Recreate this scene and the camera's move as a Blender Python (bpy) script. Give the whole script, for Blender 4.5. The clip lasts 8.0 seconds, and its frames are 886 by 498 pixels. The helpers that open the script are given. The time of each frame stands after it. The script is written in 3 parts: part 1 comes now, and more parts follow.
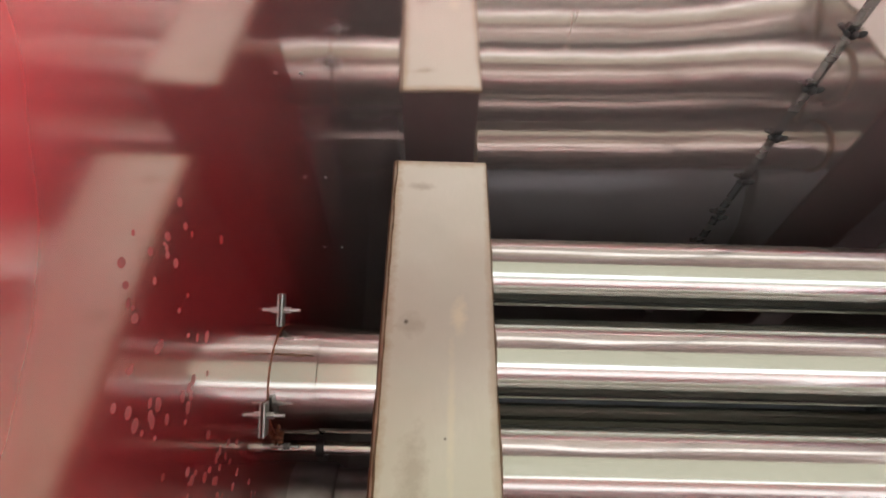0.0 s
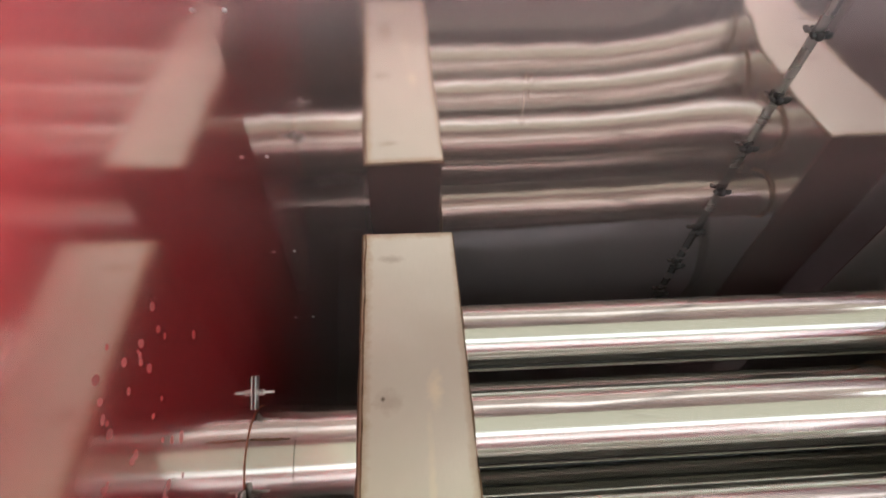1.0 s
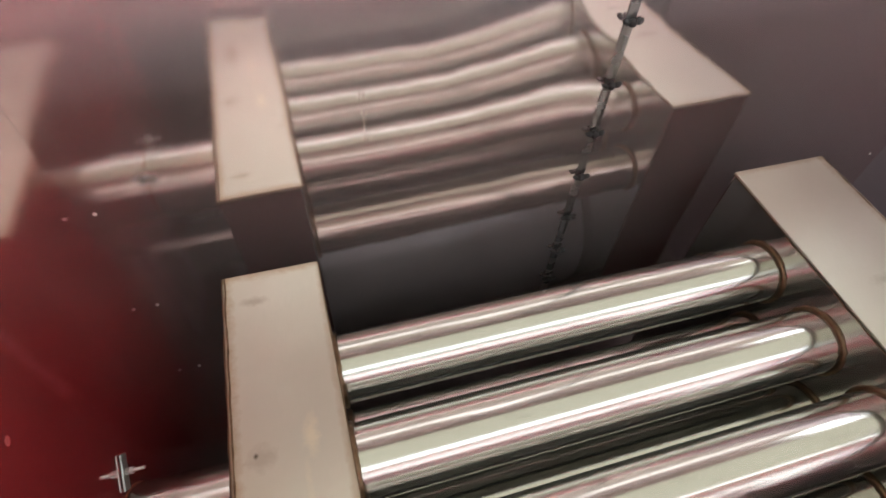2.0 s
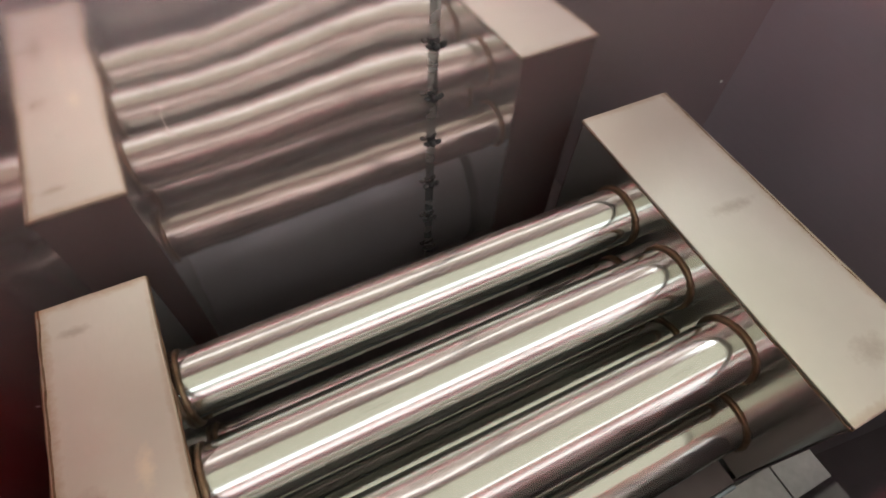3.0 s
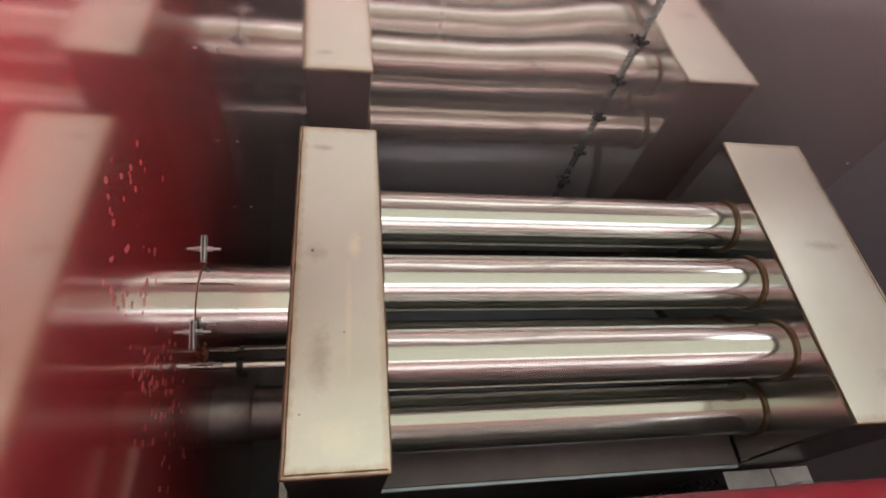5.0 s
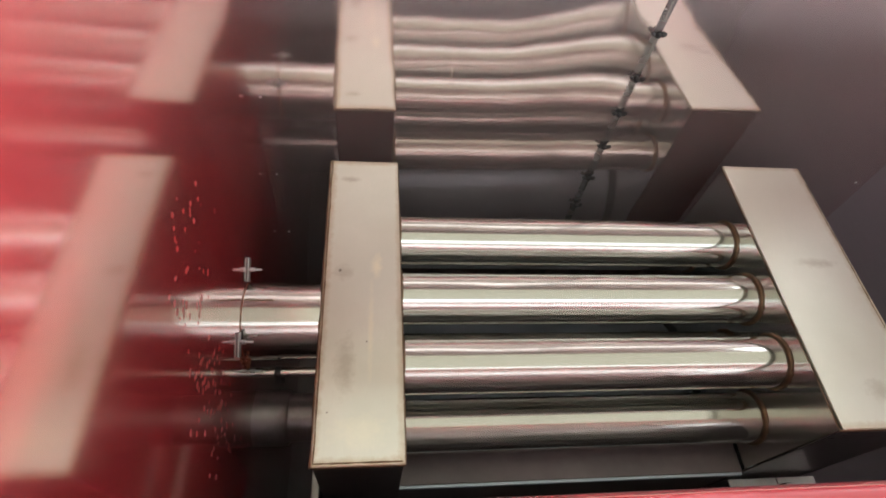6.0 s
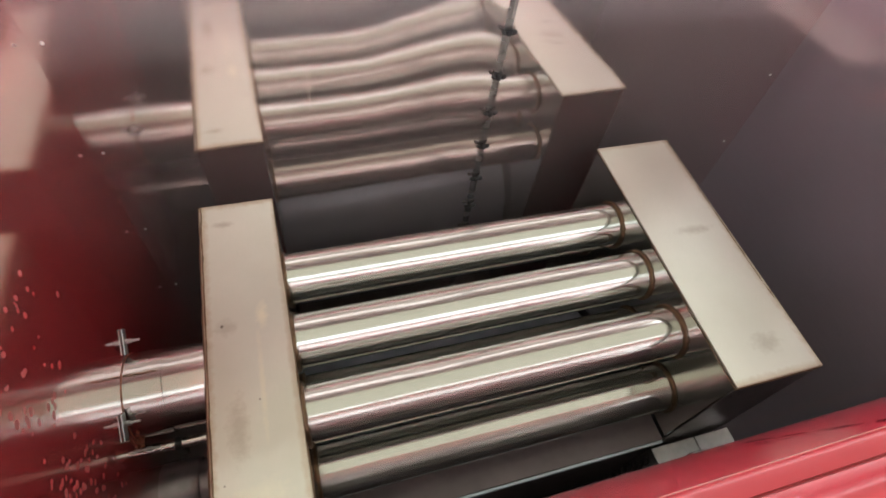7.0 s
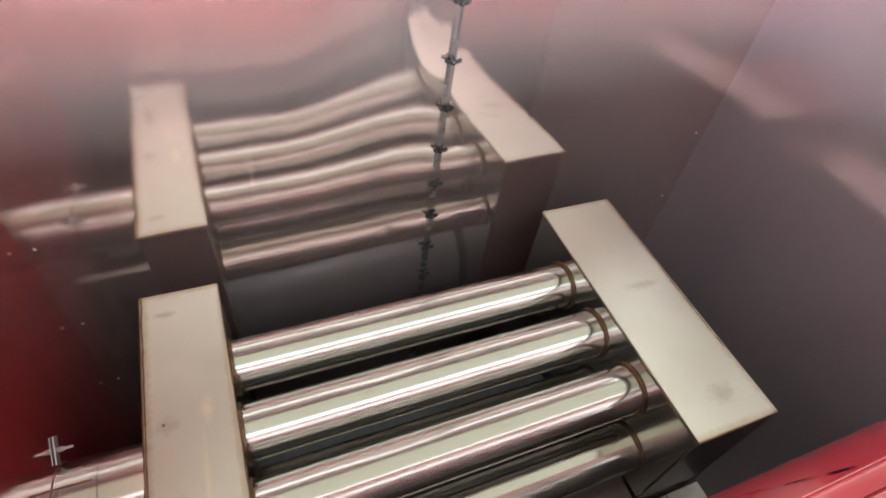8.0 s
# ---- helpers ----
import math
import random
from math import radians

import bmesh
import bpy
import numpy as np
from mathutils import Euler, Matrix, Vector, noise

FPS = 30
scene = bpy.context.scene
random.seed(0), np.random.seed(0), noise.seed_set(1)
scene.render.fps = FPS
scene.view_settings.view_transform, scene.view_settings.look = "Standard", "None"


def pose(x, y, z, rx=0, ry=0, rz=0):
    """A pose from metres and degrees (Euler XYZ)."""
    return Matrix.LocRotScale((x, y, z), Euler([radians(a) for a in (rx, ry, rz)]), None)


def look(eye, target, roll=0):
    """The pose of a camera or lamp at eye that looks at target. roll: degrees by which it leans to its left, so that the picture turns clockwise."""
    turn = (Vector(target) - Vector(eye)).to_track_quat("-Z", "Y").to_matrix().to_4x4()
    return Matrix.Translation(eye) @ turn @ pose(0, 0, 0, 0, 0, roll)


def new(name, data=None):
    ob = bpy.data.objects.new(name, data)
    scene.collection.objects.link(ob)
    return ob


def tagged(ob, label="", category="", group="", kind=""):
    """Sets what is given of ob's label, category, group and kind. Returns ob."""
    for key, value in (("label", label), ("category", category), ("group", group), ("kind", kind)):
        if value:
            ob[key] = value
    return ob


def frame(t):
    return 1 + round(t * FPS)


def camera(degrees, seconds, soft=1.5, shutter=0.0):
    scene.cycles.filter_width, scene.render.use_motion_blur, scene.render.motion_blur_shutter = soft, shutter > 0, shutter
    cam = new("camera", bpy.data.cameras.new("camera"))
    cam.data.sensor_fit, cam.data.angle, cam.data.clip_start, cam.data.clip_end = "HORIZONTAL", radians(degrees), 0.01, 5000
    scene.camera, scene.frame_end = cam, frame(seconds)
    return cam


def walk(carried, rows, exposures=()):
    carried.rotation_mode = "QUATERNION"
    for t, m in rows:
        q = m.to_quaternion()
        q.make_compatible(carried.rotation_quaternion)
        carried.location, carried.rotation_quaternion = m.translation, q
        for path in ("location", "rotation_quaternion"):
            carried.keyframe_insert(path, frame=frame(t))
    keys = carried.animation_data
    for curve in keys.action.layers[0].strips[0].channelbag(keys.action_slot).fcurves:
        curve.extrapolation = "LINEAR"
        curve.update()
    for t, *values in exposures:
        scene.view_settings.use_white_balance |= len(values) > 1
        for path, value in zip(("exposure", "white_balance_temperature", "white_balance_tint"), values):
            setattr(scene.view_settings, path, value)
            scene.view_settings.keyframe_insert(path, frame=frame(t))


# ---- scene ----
cam = camera(79.06, 8.0, soft=1.8)
PATH = [
    (0, (-0.0753, -0.6278, 1.6654), (-0.0678, -0.0682, 0.8367), 2.11),
    (0.5, (-0.0640, -0.6240, 1.6872), (-0.0490, -0.0836, 0.8459), 0.13),
    (1, (-0.0774, -0.6059, 1.7047), (-0.0120, 0.0199, 0.9274), 2.88),
    (1.5, (-0.0346, -0.5891, 1.7150), (0.1025, 0.0607, 0.9674), 2.70),
    (2, (0.0293, -0.5746, 1.7182), (0.2265, 0.0190, 0.9379), 3.29),
    (2.2, (0.0579, -0.5743, 1.7108), (0.2911, 0.0012, 0.9269), 3.33),
    (3.3, (0.2061, -0.5815, 1.7142), (0.4915, -0.1385, 0.8643), 7.12),
    (3.5, (0.1903, -0.5851, 1.7099), (0.4675, -0.1704, 0.8432), 10.80),
    (4, (0.1082, -0.6138, 1.6733), (0.3042, -0.1701, 0.7988), 14.36),
    (4.2, (0.0439, -0.5907, 1.6678), (0.2535, -0.1721, 0.7842), 20.17),
    (5.3, (-0.0800, -0.8768, 1.8849), (0.0864, -0.3188, 1.0719), 16.35),
    (5.5, (-0.0856, -0.8800, 1.9123), (0.0392, -0.3294, 1.0869), 14.10),
    (6, (-0.0432, -0.8836, 1.9192), (0.0769, -0.3174, 1.1038), 10.48),
    (6.5, (0.0249, -0.8516, 1.9265), (0.2092, -0.3000, 1.1130), 9.80),
    (7, (0.0610, -0.8344, 1.9340), (0.3000, -0.2947, 1.1268), 10.16),
    (7.5, (0.0629, -0.7829, 1.9458), (0.3859, -0.2662, 1.1528), 12.39),
    (8, (0.0934, -0.8224, 1.9496), (0.4152, -0.2191, 1.2199), 9.46),
]
walk(cam, [(t, look(eye, target, roll)) for t, eye, target, roll in PATH])

# ---- world, daylight and lamps ----
sky_world = bpy.data.worlds.new("hall_sky")
scene.world = sky_world
sky_world.use_nodes = True
wn = sky_world.node_tree.nodes
sky = wn.new("ShaderNodeTexSky")
sky.sky_type, sky.sun_disc = "NISHITA", False
sky.sun_elevation, sky.sun_rotation = radians(42), radians(200)
sky_world.node_tree.links.new(sky.outputs[0], wn["Background"].inputs[0])
wn["Background"].inputs[1].default_value = 0.12
scene.view_settings.exposure = 1.84

HALL = dict(x0=-5.0, x1=6.0, y0=-3.6, y1=4.5, z1=4.2)


def area_lamp(name, place, target, sx, sy, watts, colour):
    data = bpy.data.lights.new(name, "AREA")
    data.shape, data.size, data.size_y, data.energy, data.color = "RECTANGLE", sx, sy, watts, colour
    ob = new(name, data)
    ob.matrix_world = look(place, target)
    return ob


# unseen sources: daylight from a wide doorway, sized to light the upper red wall, an added side light
# with no window known, cream roof sheets over the cabinet, a cool skylight towards the doorway and a rear skylight
# behind the cabinet
area_lamp("doorway_daylight", (1.9, -3.5, 1.0), (1.9, 0, 1.0), 6.0, 1.9, 400, (0.95, 0.97, 1.0))
area_lamp("added_side_light", (5.95, 2.4, 2.45), (0, 2.4, 2.45), 3.6, 1.0, 20, (0.92, 0.97, 1.0))
SKYLIGHT = (-3.0, 5.7, -3.45, 3.95)
area_lamp("skylight", (1.35, -2.9, 4.26), (1.35, -2.9, 0), 8.4, 1.05, 26.0, (0.90, 0.98, 0.98))
area_lamp("roof_panel_daylight", (1.35, -0.73, 4.26), (1.35, -0.73, 0), 8.4, 3.14, 15.5, (1.0, 0.945, 0.69))
area_lamp("rear_skylight", (1.35, 2.45, 4.26), (1.35, 2.45, 0), 8.4, 2.9, 140, (0.93, 0.98, 1.0))

# ---- materials ----


def mat(name):
    m = bpy.data.materials.new(name)
    m.use_nodes = True
    return m, m.node_tree.nodes, m.node_tree.links, m.node_tree.nodes["Principled BSDF"]


def coords(n, l, scale=(1, 1, 1), kind="Object"):
    tc, mp = n.new("ShaderNodeTexCoord"), n.new("ShaderNodeMapping")
    mp.inputs["Scale"].default_value = scale
    l.new(tc.outputs[kind], mp.inputs[0])
    return mp.outputs[0]


def noise_tex(n, l, vec, scale, detail=4.0, rough=0.6):
    t = n.new("ShaderNodeTexNoise")
    t.inputs["Scale"].default_value, t.inputs["Detail"].default_value, t.inputs["Roughness"].default_value = scale, detail, rough
    l.new(vec, t.inputs["Vector"])
    return t.outputs["Fac"]


def ramp(n, l, fac, stops):
    r = n.new("ShaderNodeValToRGB")
    els = r.color_ramp.elements
    while len(els) < len(stops):
        els.new(0.5)
    for e, (p, c) in zip(els, stops):
        e.position, e.color = p, (c, c, c, 1) if isinstance(c, (int, float)) else (*c, 1)
    l.new(fac, r.inputs[0])
    return r.outputs[0]


def mixed(n, l, fac, a, b):
    m = n.new("ShaderNodeMix")
    m.data_type = "RGBA"
    for v, s in ((fac, m.inputs[0]), (a, m.inputs[6]), (b, m.inputs[7])):
        if isinstance(v, (int, float)):
            s.default_value = v
        elif isinstance(v, tuple):
            s.default_value = (*v, 1)
        else:
            l.new(v, s)
    return m.outputs[2]


def bumped(n, l, b, height, strength, distance):
    bp = n.new("ShaderNodeBump")
    bp.inputs["Strength"].default_value, bp.inputs["Distance"].default_value = strength, distance
    l.new(height, bp.inputs["Height"])
    l.new(bp.outputs[0], b.inputs["Normal"])


def steel(name, colour, dark, rough, streak, grain=60.0, bump=0.05, cloud=1.5, spread=0.06, metal=1.0, dents=0.0):
    """Sheet steel: cloudy tone, streaked gloss and a fine rolled grain along one axis."""
    m, n, l, b = mat(name)
    b.inputs["Metallic"].default_value = metal
    g = noise_tex(n, l, coords(n, l, streak), grain, 3, 0.6)
    c = noise_tex(n, l, coords(n, l), cloud, 4, 0.6)
    tone = mixed(n, l, ramp(n, l, c, [(0.3, 0.0), (0.7, 1.0)]), dark, colour)
    l.new(mixed(n, l, ramp(n, l, g, [(0.35, 0.35), (0.65, 0.0)]), tone, dark), b.inputs["Base Color"])
    add = n.new("ShaderNodeMath")
    add.operation = "ADD"
    l.new(ramp(n, l, g, [(0.25, rough), (0.75, rough + spread)]), add.inputs[0])
    l.new(ramp(n, l, c, [(0.3, 0.0), (0.75, spread * 0.7)]), add.inputs[1])
    l.new(add.outputs[0], b.inputs["Roughness"])
    bumped(n, l, b, g, bump, 0.0004)
    if dents:
        first = b.inputs["Normal"].links[0].from_node
        bp = n.new("ShaderNodeBump")
        bp.inputs["Strength"].default_value, bp.inputs["Distance"].default_value = dents, 0.01
        l.new(noise_tex(n, l, coords(n, l), 5.0, 2, 0.4), bp.inputs["Height"])
        l.new(bp.outputs[0], first.inputs["Normal"])
    return m


def smudged(m, stretch, scale, cut, amount, tint):
    """Thin, broken smudges drawn out along one axis of a steel material; they dull it as well."""
    n, l, b = m.node_tree.nodes, m.node_tree.links, m.node_tree.nodes["Principled BSDF"]
    f = ramp(n, l, noise_tex(n, l, coords(n, l, stretch), scale, 5, 0.7), [(cut, 0.0), (cut + 0.09, amount)])
    l.new(mixed(n, l, f, b.inputs["Base Color"].links[0].from_socket, tint), b.inputs["Base Color"])
    add = n.new("ShaderNodeMath")
    add.operation = "MULTIPLY_ADD"
    l.new(f, add.inputs[0])
    add.inputs[1].default_value = 0.25
    l.new(b.inputs["Roughness"].links[0].from_socket, add.inputs[2])
    l.new(add.outputs[0], b.inputs["Roughness"])
    return m


def stained(m, stains, tint):
    """Adds a few soft stains or painted glints (x, y, rx, ry, amount) to a steel material, in the object's own plane.
    """
    n, l, b = m.node_tree.nodes, m.node_tree.links, m.node_tree.nodes["Principled BSDF"]
    wobble = noise_tex(n, l, coords(n, l), 60, 4, 0.65)
    old = b.inputs["Base Color"].links[0].from_socket
    for x, y, rx, ry, amount in stains:
        tc, mp, ln = n.new("ShaderNodeTexCoord"), n.new("ShaderNodeMapping"), n.new("ShaderNodeVectorMath")
        mp.inputs["Location"].default_value = (-x / rx, -y / ry, 0)
        mp.inputs["Scale"].default_value = (1 / rx, 1 / ry, 0)
        ln.operation = "LENGTH"
        l.new(tc.outputs["Object"], mp.inputs[0])
        l.new(mp.outputs[0], ln.inputs[0])
        mix = n.new("ShaderNodeMath")
        mix.operation = "MULTIPLY_ADD"
        l.new(wobble, mix.inputs[0])
        mix.inputs[1].default_value = 1.6
        l.new(ln.outputs["Value"], mix.inputs[2])
        f = ramp(n, l, mix.outputs[0], [(0.0, amount), (0.55, amount), (1.0, 0.0)])
        div = n.new("ShaderNodeMath")
        div.operation = "DIVIDE"
        l.new(mix.outputs[0], div.inputs[0])
        div.inputs[1].default_value = 1.9
        l.new(div.outputs[0], f.node.inputs[0])
        old = mixed(n, l, f, old, tint)
    l.new(old, b.inputs["Base Color"])
    return m


def paint(name, colour, dark, rough=0.12, ior=1.55, coat=0.6, coat_ior=1.5):
    m, n, l, b = mat(name)
    v = coords(n, l)
    c, f = noise_tex(n, l, v, 3.0, 5), noise_tex(n, l, v, 45.0, 3)
    l.new(mixed(n, l, ramp(n, l, c, [(0.35, 0.0), (0.7, 1.0)]), colour, dark), b.inputs["Base Color"])
    l.new(ramp(n, l, f, [(0.3, rough), (0.75, rough + 0.06)]), b.inputs["Roughness"])
    b.inputs["IOR"].default_value = ior
    b.inputs["Coat Weight"].default_value, b.inputs["Coat Roughness"].default_value = coat, rough * 0.6
    b.inputs["Coat IOR"].default_value = coat_ior
    bumped(n, l, b, noise_tex(n, l, v, 6.0, 2), 0.2, 0.003)
    return m


def grazing_gloss(m, start, full):
    """Lets the clear coat of a paint grow towards grazing angles."""
    n, l, b = m.node_tree.nodes, m.node_tree.links, m.node_tree.nodes["Principled BSDF"]
    lw = n.new("ShaderNodeLayerWeight")
    lw.inputs["Blend"].default_value = 0.5
    l.new(ramp(n, l, lw.outputs["Facing"], [(start, 0.0), (full, 1.0)]), b.inputs["Coat Weight"])
    return m


def lit_towards_top(m, lit_red, low, high):
    """Paints light fall-off into the colour: a ragged fade to lit red between two heights."""
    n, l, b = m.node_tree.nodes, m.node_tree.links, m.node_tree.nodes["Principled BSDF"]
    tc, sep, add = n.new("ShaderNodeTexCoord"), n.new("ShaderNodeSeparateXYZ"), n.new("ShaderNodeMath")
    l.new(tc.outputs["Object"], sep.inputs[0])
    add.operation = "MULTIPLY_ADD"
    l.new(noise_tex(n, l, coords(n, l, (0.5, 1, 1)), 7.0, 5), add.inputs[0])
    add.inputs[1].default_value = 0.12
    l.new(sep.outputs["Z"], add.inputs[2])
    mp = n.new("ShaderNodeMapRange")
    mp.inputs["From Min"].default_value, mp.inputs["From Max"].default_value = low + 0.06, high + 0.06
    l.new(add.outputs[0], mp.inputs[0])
    l.new(mixed(n, l, mp.outputs[0], b.inputs["Base Color"].links[0].from_socket, lit_red), b.inputs["Base Color"])
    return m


def plain(name, colour, rough=0.6, metal=0.0, var=0.25, scale=8.0):
    m, n, l, b = mat(name)
    c = noise_tex(n, l, coords(n, l), scale, 6)
    dark = tuple(v * (1 - var) for v in colour)
    l.new(mixed(n, l, ramp(n, l, c, [(0.3, 0.0), (0.7, 1.0)]), dark, colour), b.inputs["Base Color"])
    b.inputs["Roughness"].default_value, b.inputs["Metallic"].default_value = rough, metal
    bumped(n, l, b, c, 0.15, 0.002)
    return m


MIRROR = steel("mirror_steel", (0.83, 0.71, 0.70), (0.76, 0.645, 0.635), 0.052, (1.0, 1.0, 14), 14, 0.006, 1.2, 0.03, 0.875)
smudged(MIRROR, (2.0, 1.0, 14.0), 5.0, 0.62, 0.22, (0.34, 0.28, 0.28))
SIDE_STEEL = steel("side_steel", (0.75, 0.685, 0.78), (0.67, 0.61, 0.70), 0.085, (1.0, 1.0, 14), 14, 0.006, 1.2, 0.05, 0.70)
# Floor colour is darkened to paint in the unlit depth.
FLOOR_STEEL = plain("darkened_floor_steel", (0.20, 0.20, 0.205), 0.45, 0.5, 0.4, 6)
TUBE_STEEL = steel("tube_steel", (0.615, 0.615, 0.58), (0.54, 0.54, 0.505), 0.12, (0.8, 12, 12), 8, 0.004, 2.0, 0.03, 0.95)
smudged(TUBE_STEEL, (0.9, 9, 9), 6.0, 0.60, 0.35, (0.26, 0.22, 0.19))
PIPE_STEEL = steel("pipe_steel", (0.70, 0.675, 0.64), (0.61, 0.58, 0.54), 0.12, (0.8, 12, 12), 8, 0.004, 2.0, 0.05)
HEADER_STEEL = steel("header_steel", (0.655, 0.65, 0.57), (0.585, 0.58, 0.50), 0.33, (10, 3, 3), 20, 0.02, 5.0, 0.10, 1.0, 0.6)
SIDE_HEADER = steel("header_side_steel", (0.68, 0.67, 0.64), (0.60, 0.59, 0.56), 0.10, (4, 4, 12), 10, 0.008, 3.0, 0.06, 0.97)
# Header steel darkened in colour for the shaded front faces.
SHADED_FRONT = steel("shaded_front_steel", (0.30, 0.27, 0.27), (0.22, 0.19, 0.19), 0.26, (4, 4, 12), 10, 0.008, 4.0, 0.1)
# Shade and red reflection behind the headers, put into a maroon colour.
SHADED_MAROON = plain("shaded_maroon_steel", (0.07, 0.016, 0.020), 0.6, 0.0, 0.3, 9)
SHADED_MAROON.node_tree.nodes["Principled BSDF"].inputs["Specular IOR Level"].default_value = 0.15
CHAMBER_STEEL = steel("chamber_steel", (0.50, 0.60, 0.67), (0.36, 0.44, 0.50), 0.34, (1, 8, 8), 8, 0.02, 3.0, 0.1, 0.5)
SEAL_STRIP = steel("seam_strip_steel", (0.40, 0.38, 0.38), (0.33, 0.31, 0.31), 0.22, (2, 2, 6), 6, 0.004, 4.0, 0.06, 0.88)
WELD = plain("weld_bead", (0.23, 0.15, 0.09), 0.42, 0.9, 0.5, 60)
RED = grazing_gloss(paint("red_gloss_paint", (0.36, 0.033, 0.039), (0.31, 0.028, 0.033), 0.14, 3.0, 1.0, 4.0), 0.38, 0.56)
# Front wall light is painted in: shaded grey below, lit red above.
FRONT_RED = lit_towards_top(paint("red_satin_paint", (0.115, 0.095, 0.105), (0.095, 0.08, 0.09), 0.18, 4.2, 0.0), (0.46, 0.014, 0.034), 0.90, 1.14)
LINING = paint("dull_maroon_primer", (0.22, 0.165, 0.145), (0.19, 0.14, 0.125), 0.36, 1.5, 0.1)
RIM_RED = paint("dull_red_rim_paint", (0.34, 0.013, 0.022), (0.27, 0.010, 0.017), 0.42, 1.5, 0.2)
BLACK = plain("black_rubber", (0.02, 0.02, 0.022), 0.5)
SKIRT_DARK = plain("dark_skirt_steel", (0.17, 0.14, 0.145), 0.36, 0.0, 0.3, 12)
GAP = plain("dark_joint", (0.006, 0.006, 0.007), 0.9)
GAP.node_tree.nodes["Principled BSDF"].inputs["Specular IOR Level"].default_value = 0.0
ZINC = plain("zinc_plate", (0.74, 0.76, 0.76), 0.38, 1.0, 0.2, 40)
GALV = plain("galvanised_steel", (0.55, 0.57, 0.55), 0.45, 0.8, 0.25, 30)
COPPER = plain("sealant_copper_red", (0.33, 0.13, 0.07), 0.45, 0.3, 0.4, 50)
DARKPIPE = plain("dark_steel_pipe", (0.30, 0.27, 0.275), 0.34, 0.7, 0.3, 30)
CONCRETE = plain("concrete_floor", (0.32, 0.31, 0.29), 0.7, 0.0, 0.25, 2.0)
SKY_BLOCKER = plain("sky_blocker", (0.05, 0.05, 0.05), 0.8, 0.0, 0.2, 2.0)
CEILING_BOARD = plain("brown_ceiling_board", (0.25, 0.21, 0.19), 0.8, 0.0, 0.2, 1.2)
HALL_PAINT = plain("beige_hall_paint", (0.60, 0.58, 0.54), 0.7, 0.0, 0.1, 0.8)
DROPS = plain("dried_water_marks", (0.40, 0.125, 0.125), 0.2, 0.0, 0.3, 60)


# ---- mesh helpers ----


def part(name, bm, material, parent=None, label="", smooth=False):
    me = bpy.data.meshes.new(name)
    bm.normal_update()
    bm.to_mesh(me)
    bm.free()
    me.materials.append(material)
    if smooth:
        for p in me.polygons:
            p.use_smooth = True
        me.set_sharp_from_angle(angle=0.7)
    ob = new(name, me)
    if parent is not None:
        ob.parent = parent
    if label:
        tagged(ob, label)
    return ob


def thing(name, label, category, place=(0, 0, 0), group="", kind=""):
    return tagged(at_place(new(name), place), label, category, group, kind)


def at_place(ob, place):
    ob.location = place
    return ob


def box_bm(x0, x1, y0, y1, z0, z1, bevel=0.0, segments=2, shear=None):
    """A box; shear moves its front edge by (dx, dz)."""
    bm = bmesh.new()
    vs = []
    for z in (z0, z1):
        for x, y in ((x0, y0), (x1, y0), (x1, y1), (x0, y1)):
            dx, dz = shear if (shear and y == y0) else (0, 0)
            vs.append(bm.verts.new((x + dx, y, z + (dz if z == z1 else 0))))
    for f in ((3, 2, 1, 0), (4, 5, 6, 7), (0, 1, 5, 4), (1, 2, 6, 5), (2, 3, 7, 6), (3, 0, 4, 7)):
        bm.faces.new([vs[i] for i in f])
    if bevel:
        bmesh.ops.bevel(bm, geom=list(bm.edges), offset=bevel, segments=segments, affect="EDGES", profile=0.5)
    return bm


def pipe_bm(points, radius, sides=40, caps=True):
    """A round pipe through points; radius may be one number or one per point."""
    bm = bmesh.new()
    pts = [Vector(p) for p in points]
    radii = radius if isinstance(radius, (list, tuple)) else [radius] * len(pts)
    rings = []
    up = None
    for i, p in enumerate(pts):
        d = (pts[min(i + 1, len(pts) - 1)] - pts[max(i - 1, 0)]).normalized()
        a = d.cross(Vector((0, 0, 1)) if abs(d.z) < 0.9 else Vector((1, 0, 0))).normalized() if up is None else (up - d * up.dot(d)).normalized()
        up = a
        b = d.cross(a)
        rings.append([bm.verts.new(p + (a * math.cos(2 * math.pi * k / sides) + b * math.sin(2 * math.pi * k / sides)) * radii[i]) for k in range(sides)])
    for r, s in zip(rings, rings[1:]):
        for k in range(sides):
            bm.faces.new((r[k], r[(k + 1) % sides], s[(k + 1) % sides], s[k]))
    if caps:
        bm.faces.new(rings[0][::-1])
        bm.faces.new(rings[-1])
    bmesh.ops.recalc_face_normals(bm, faces=list(bm.faces))
    return bm


def torus_bm(centre, axis, major, minor, sides=48, ring=10, wobble=0.0):
    bm = bmesh.new()
    c, ax = Vector(centre), Vector(axis).normalized()
    a = ax.cross(Vector((0, 0, 1)) if abs(ax.z) < 0.9 else Vector((0, 1, 0))).normalized()
    b = ax.cross(a)
    vs = []
    for i in range(sides):
        t = 2 * math.pi * i / sides
        out = a * math.cos(t) + b * math.sin(t)
        w = 1 + wobble * (noise.noise((i * 0.9, major * 40, 3.1)))
        vs.append([bm.verts.new(c + out * (major + minor * w * math.cos(2 * math.pi * j / ring)) + ax * minor * w * math.sin(2 * math.pi * j / ring)) for j in range(ring)])
    for i in range(sides):
        for j in range(ring):
            bm.faces.new((vs[i][j], vs[(i + 1) % sides][j], vs[(i + 1) % sides][(j + 1) % ring], vs[i][(j + 1) % ring]))
    bmesh.ops.recalc_face_normals(bm, faces=list(bm.faces))
    return bm


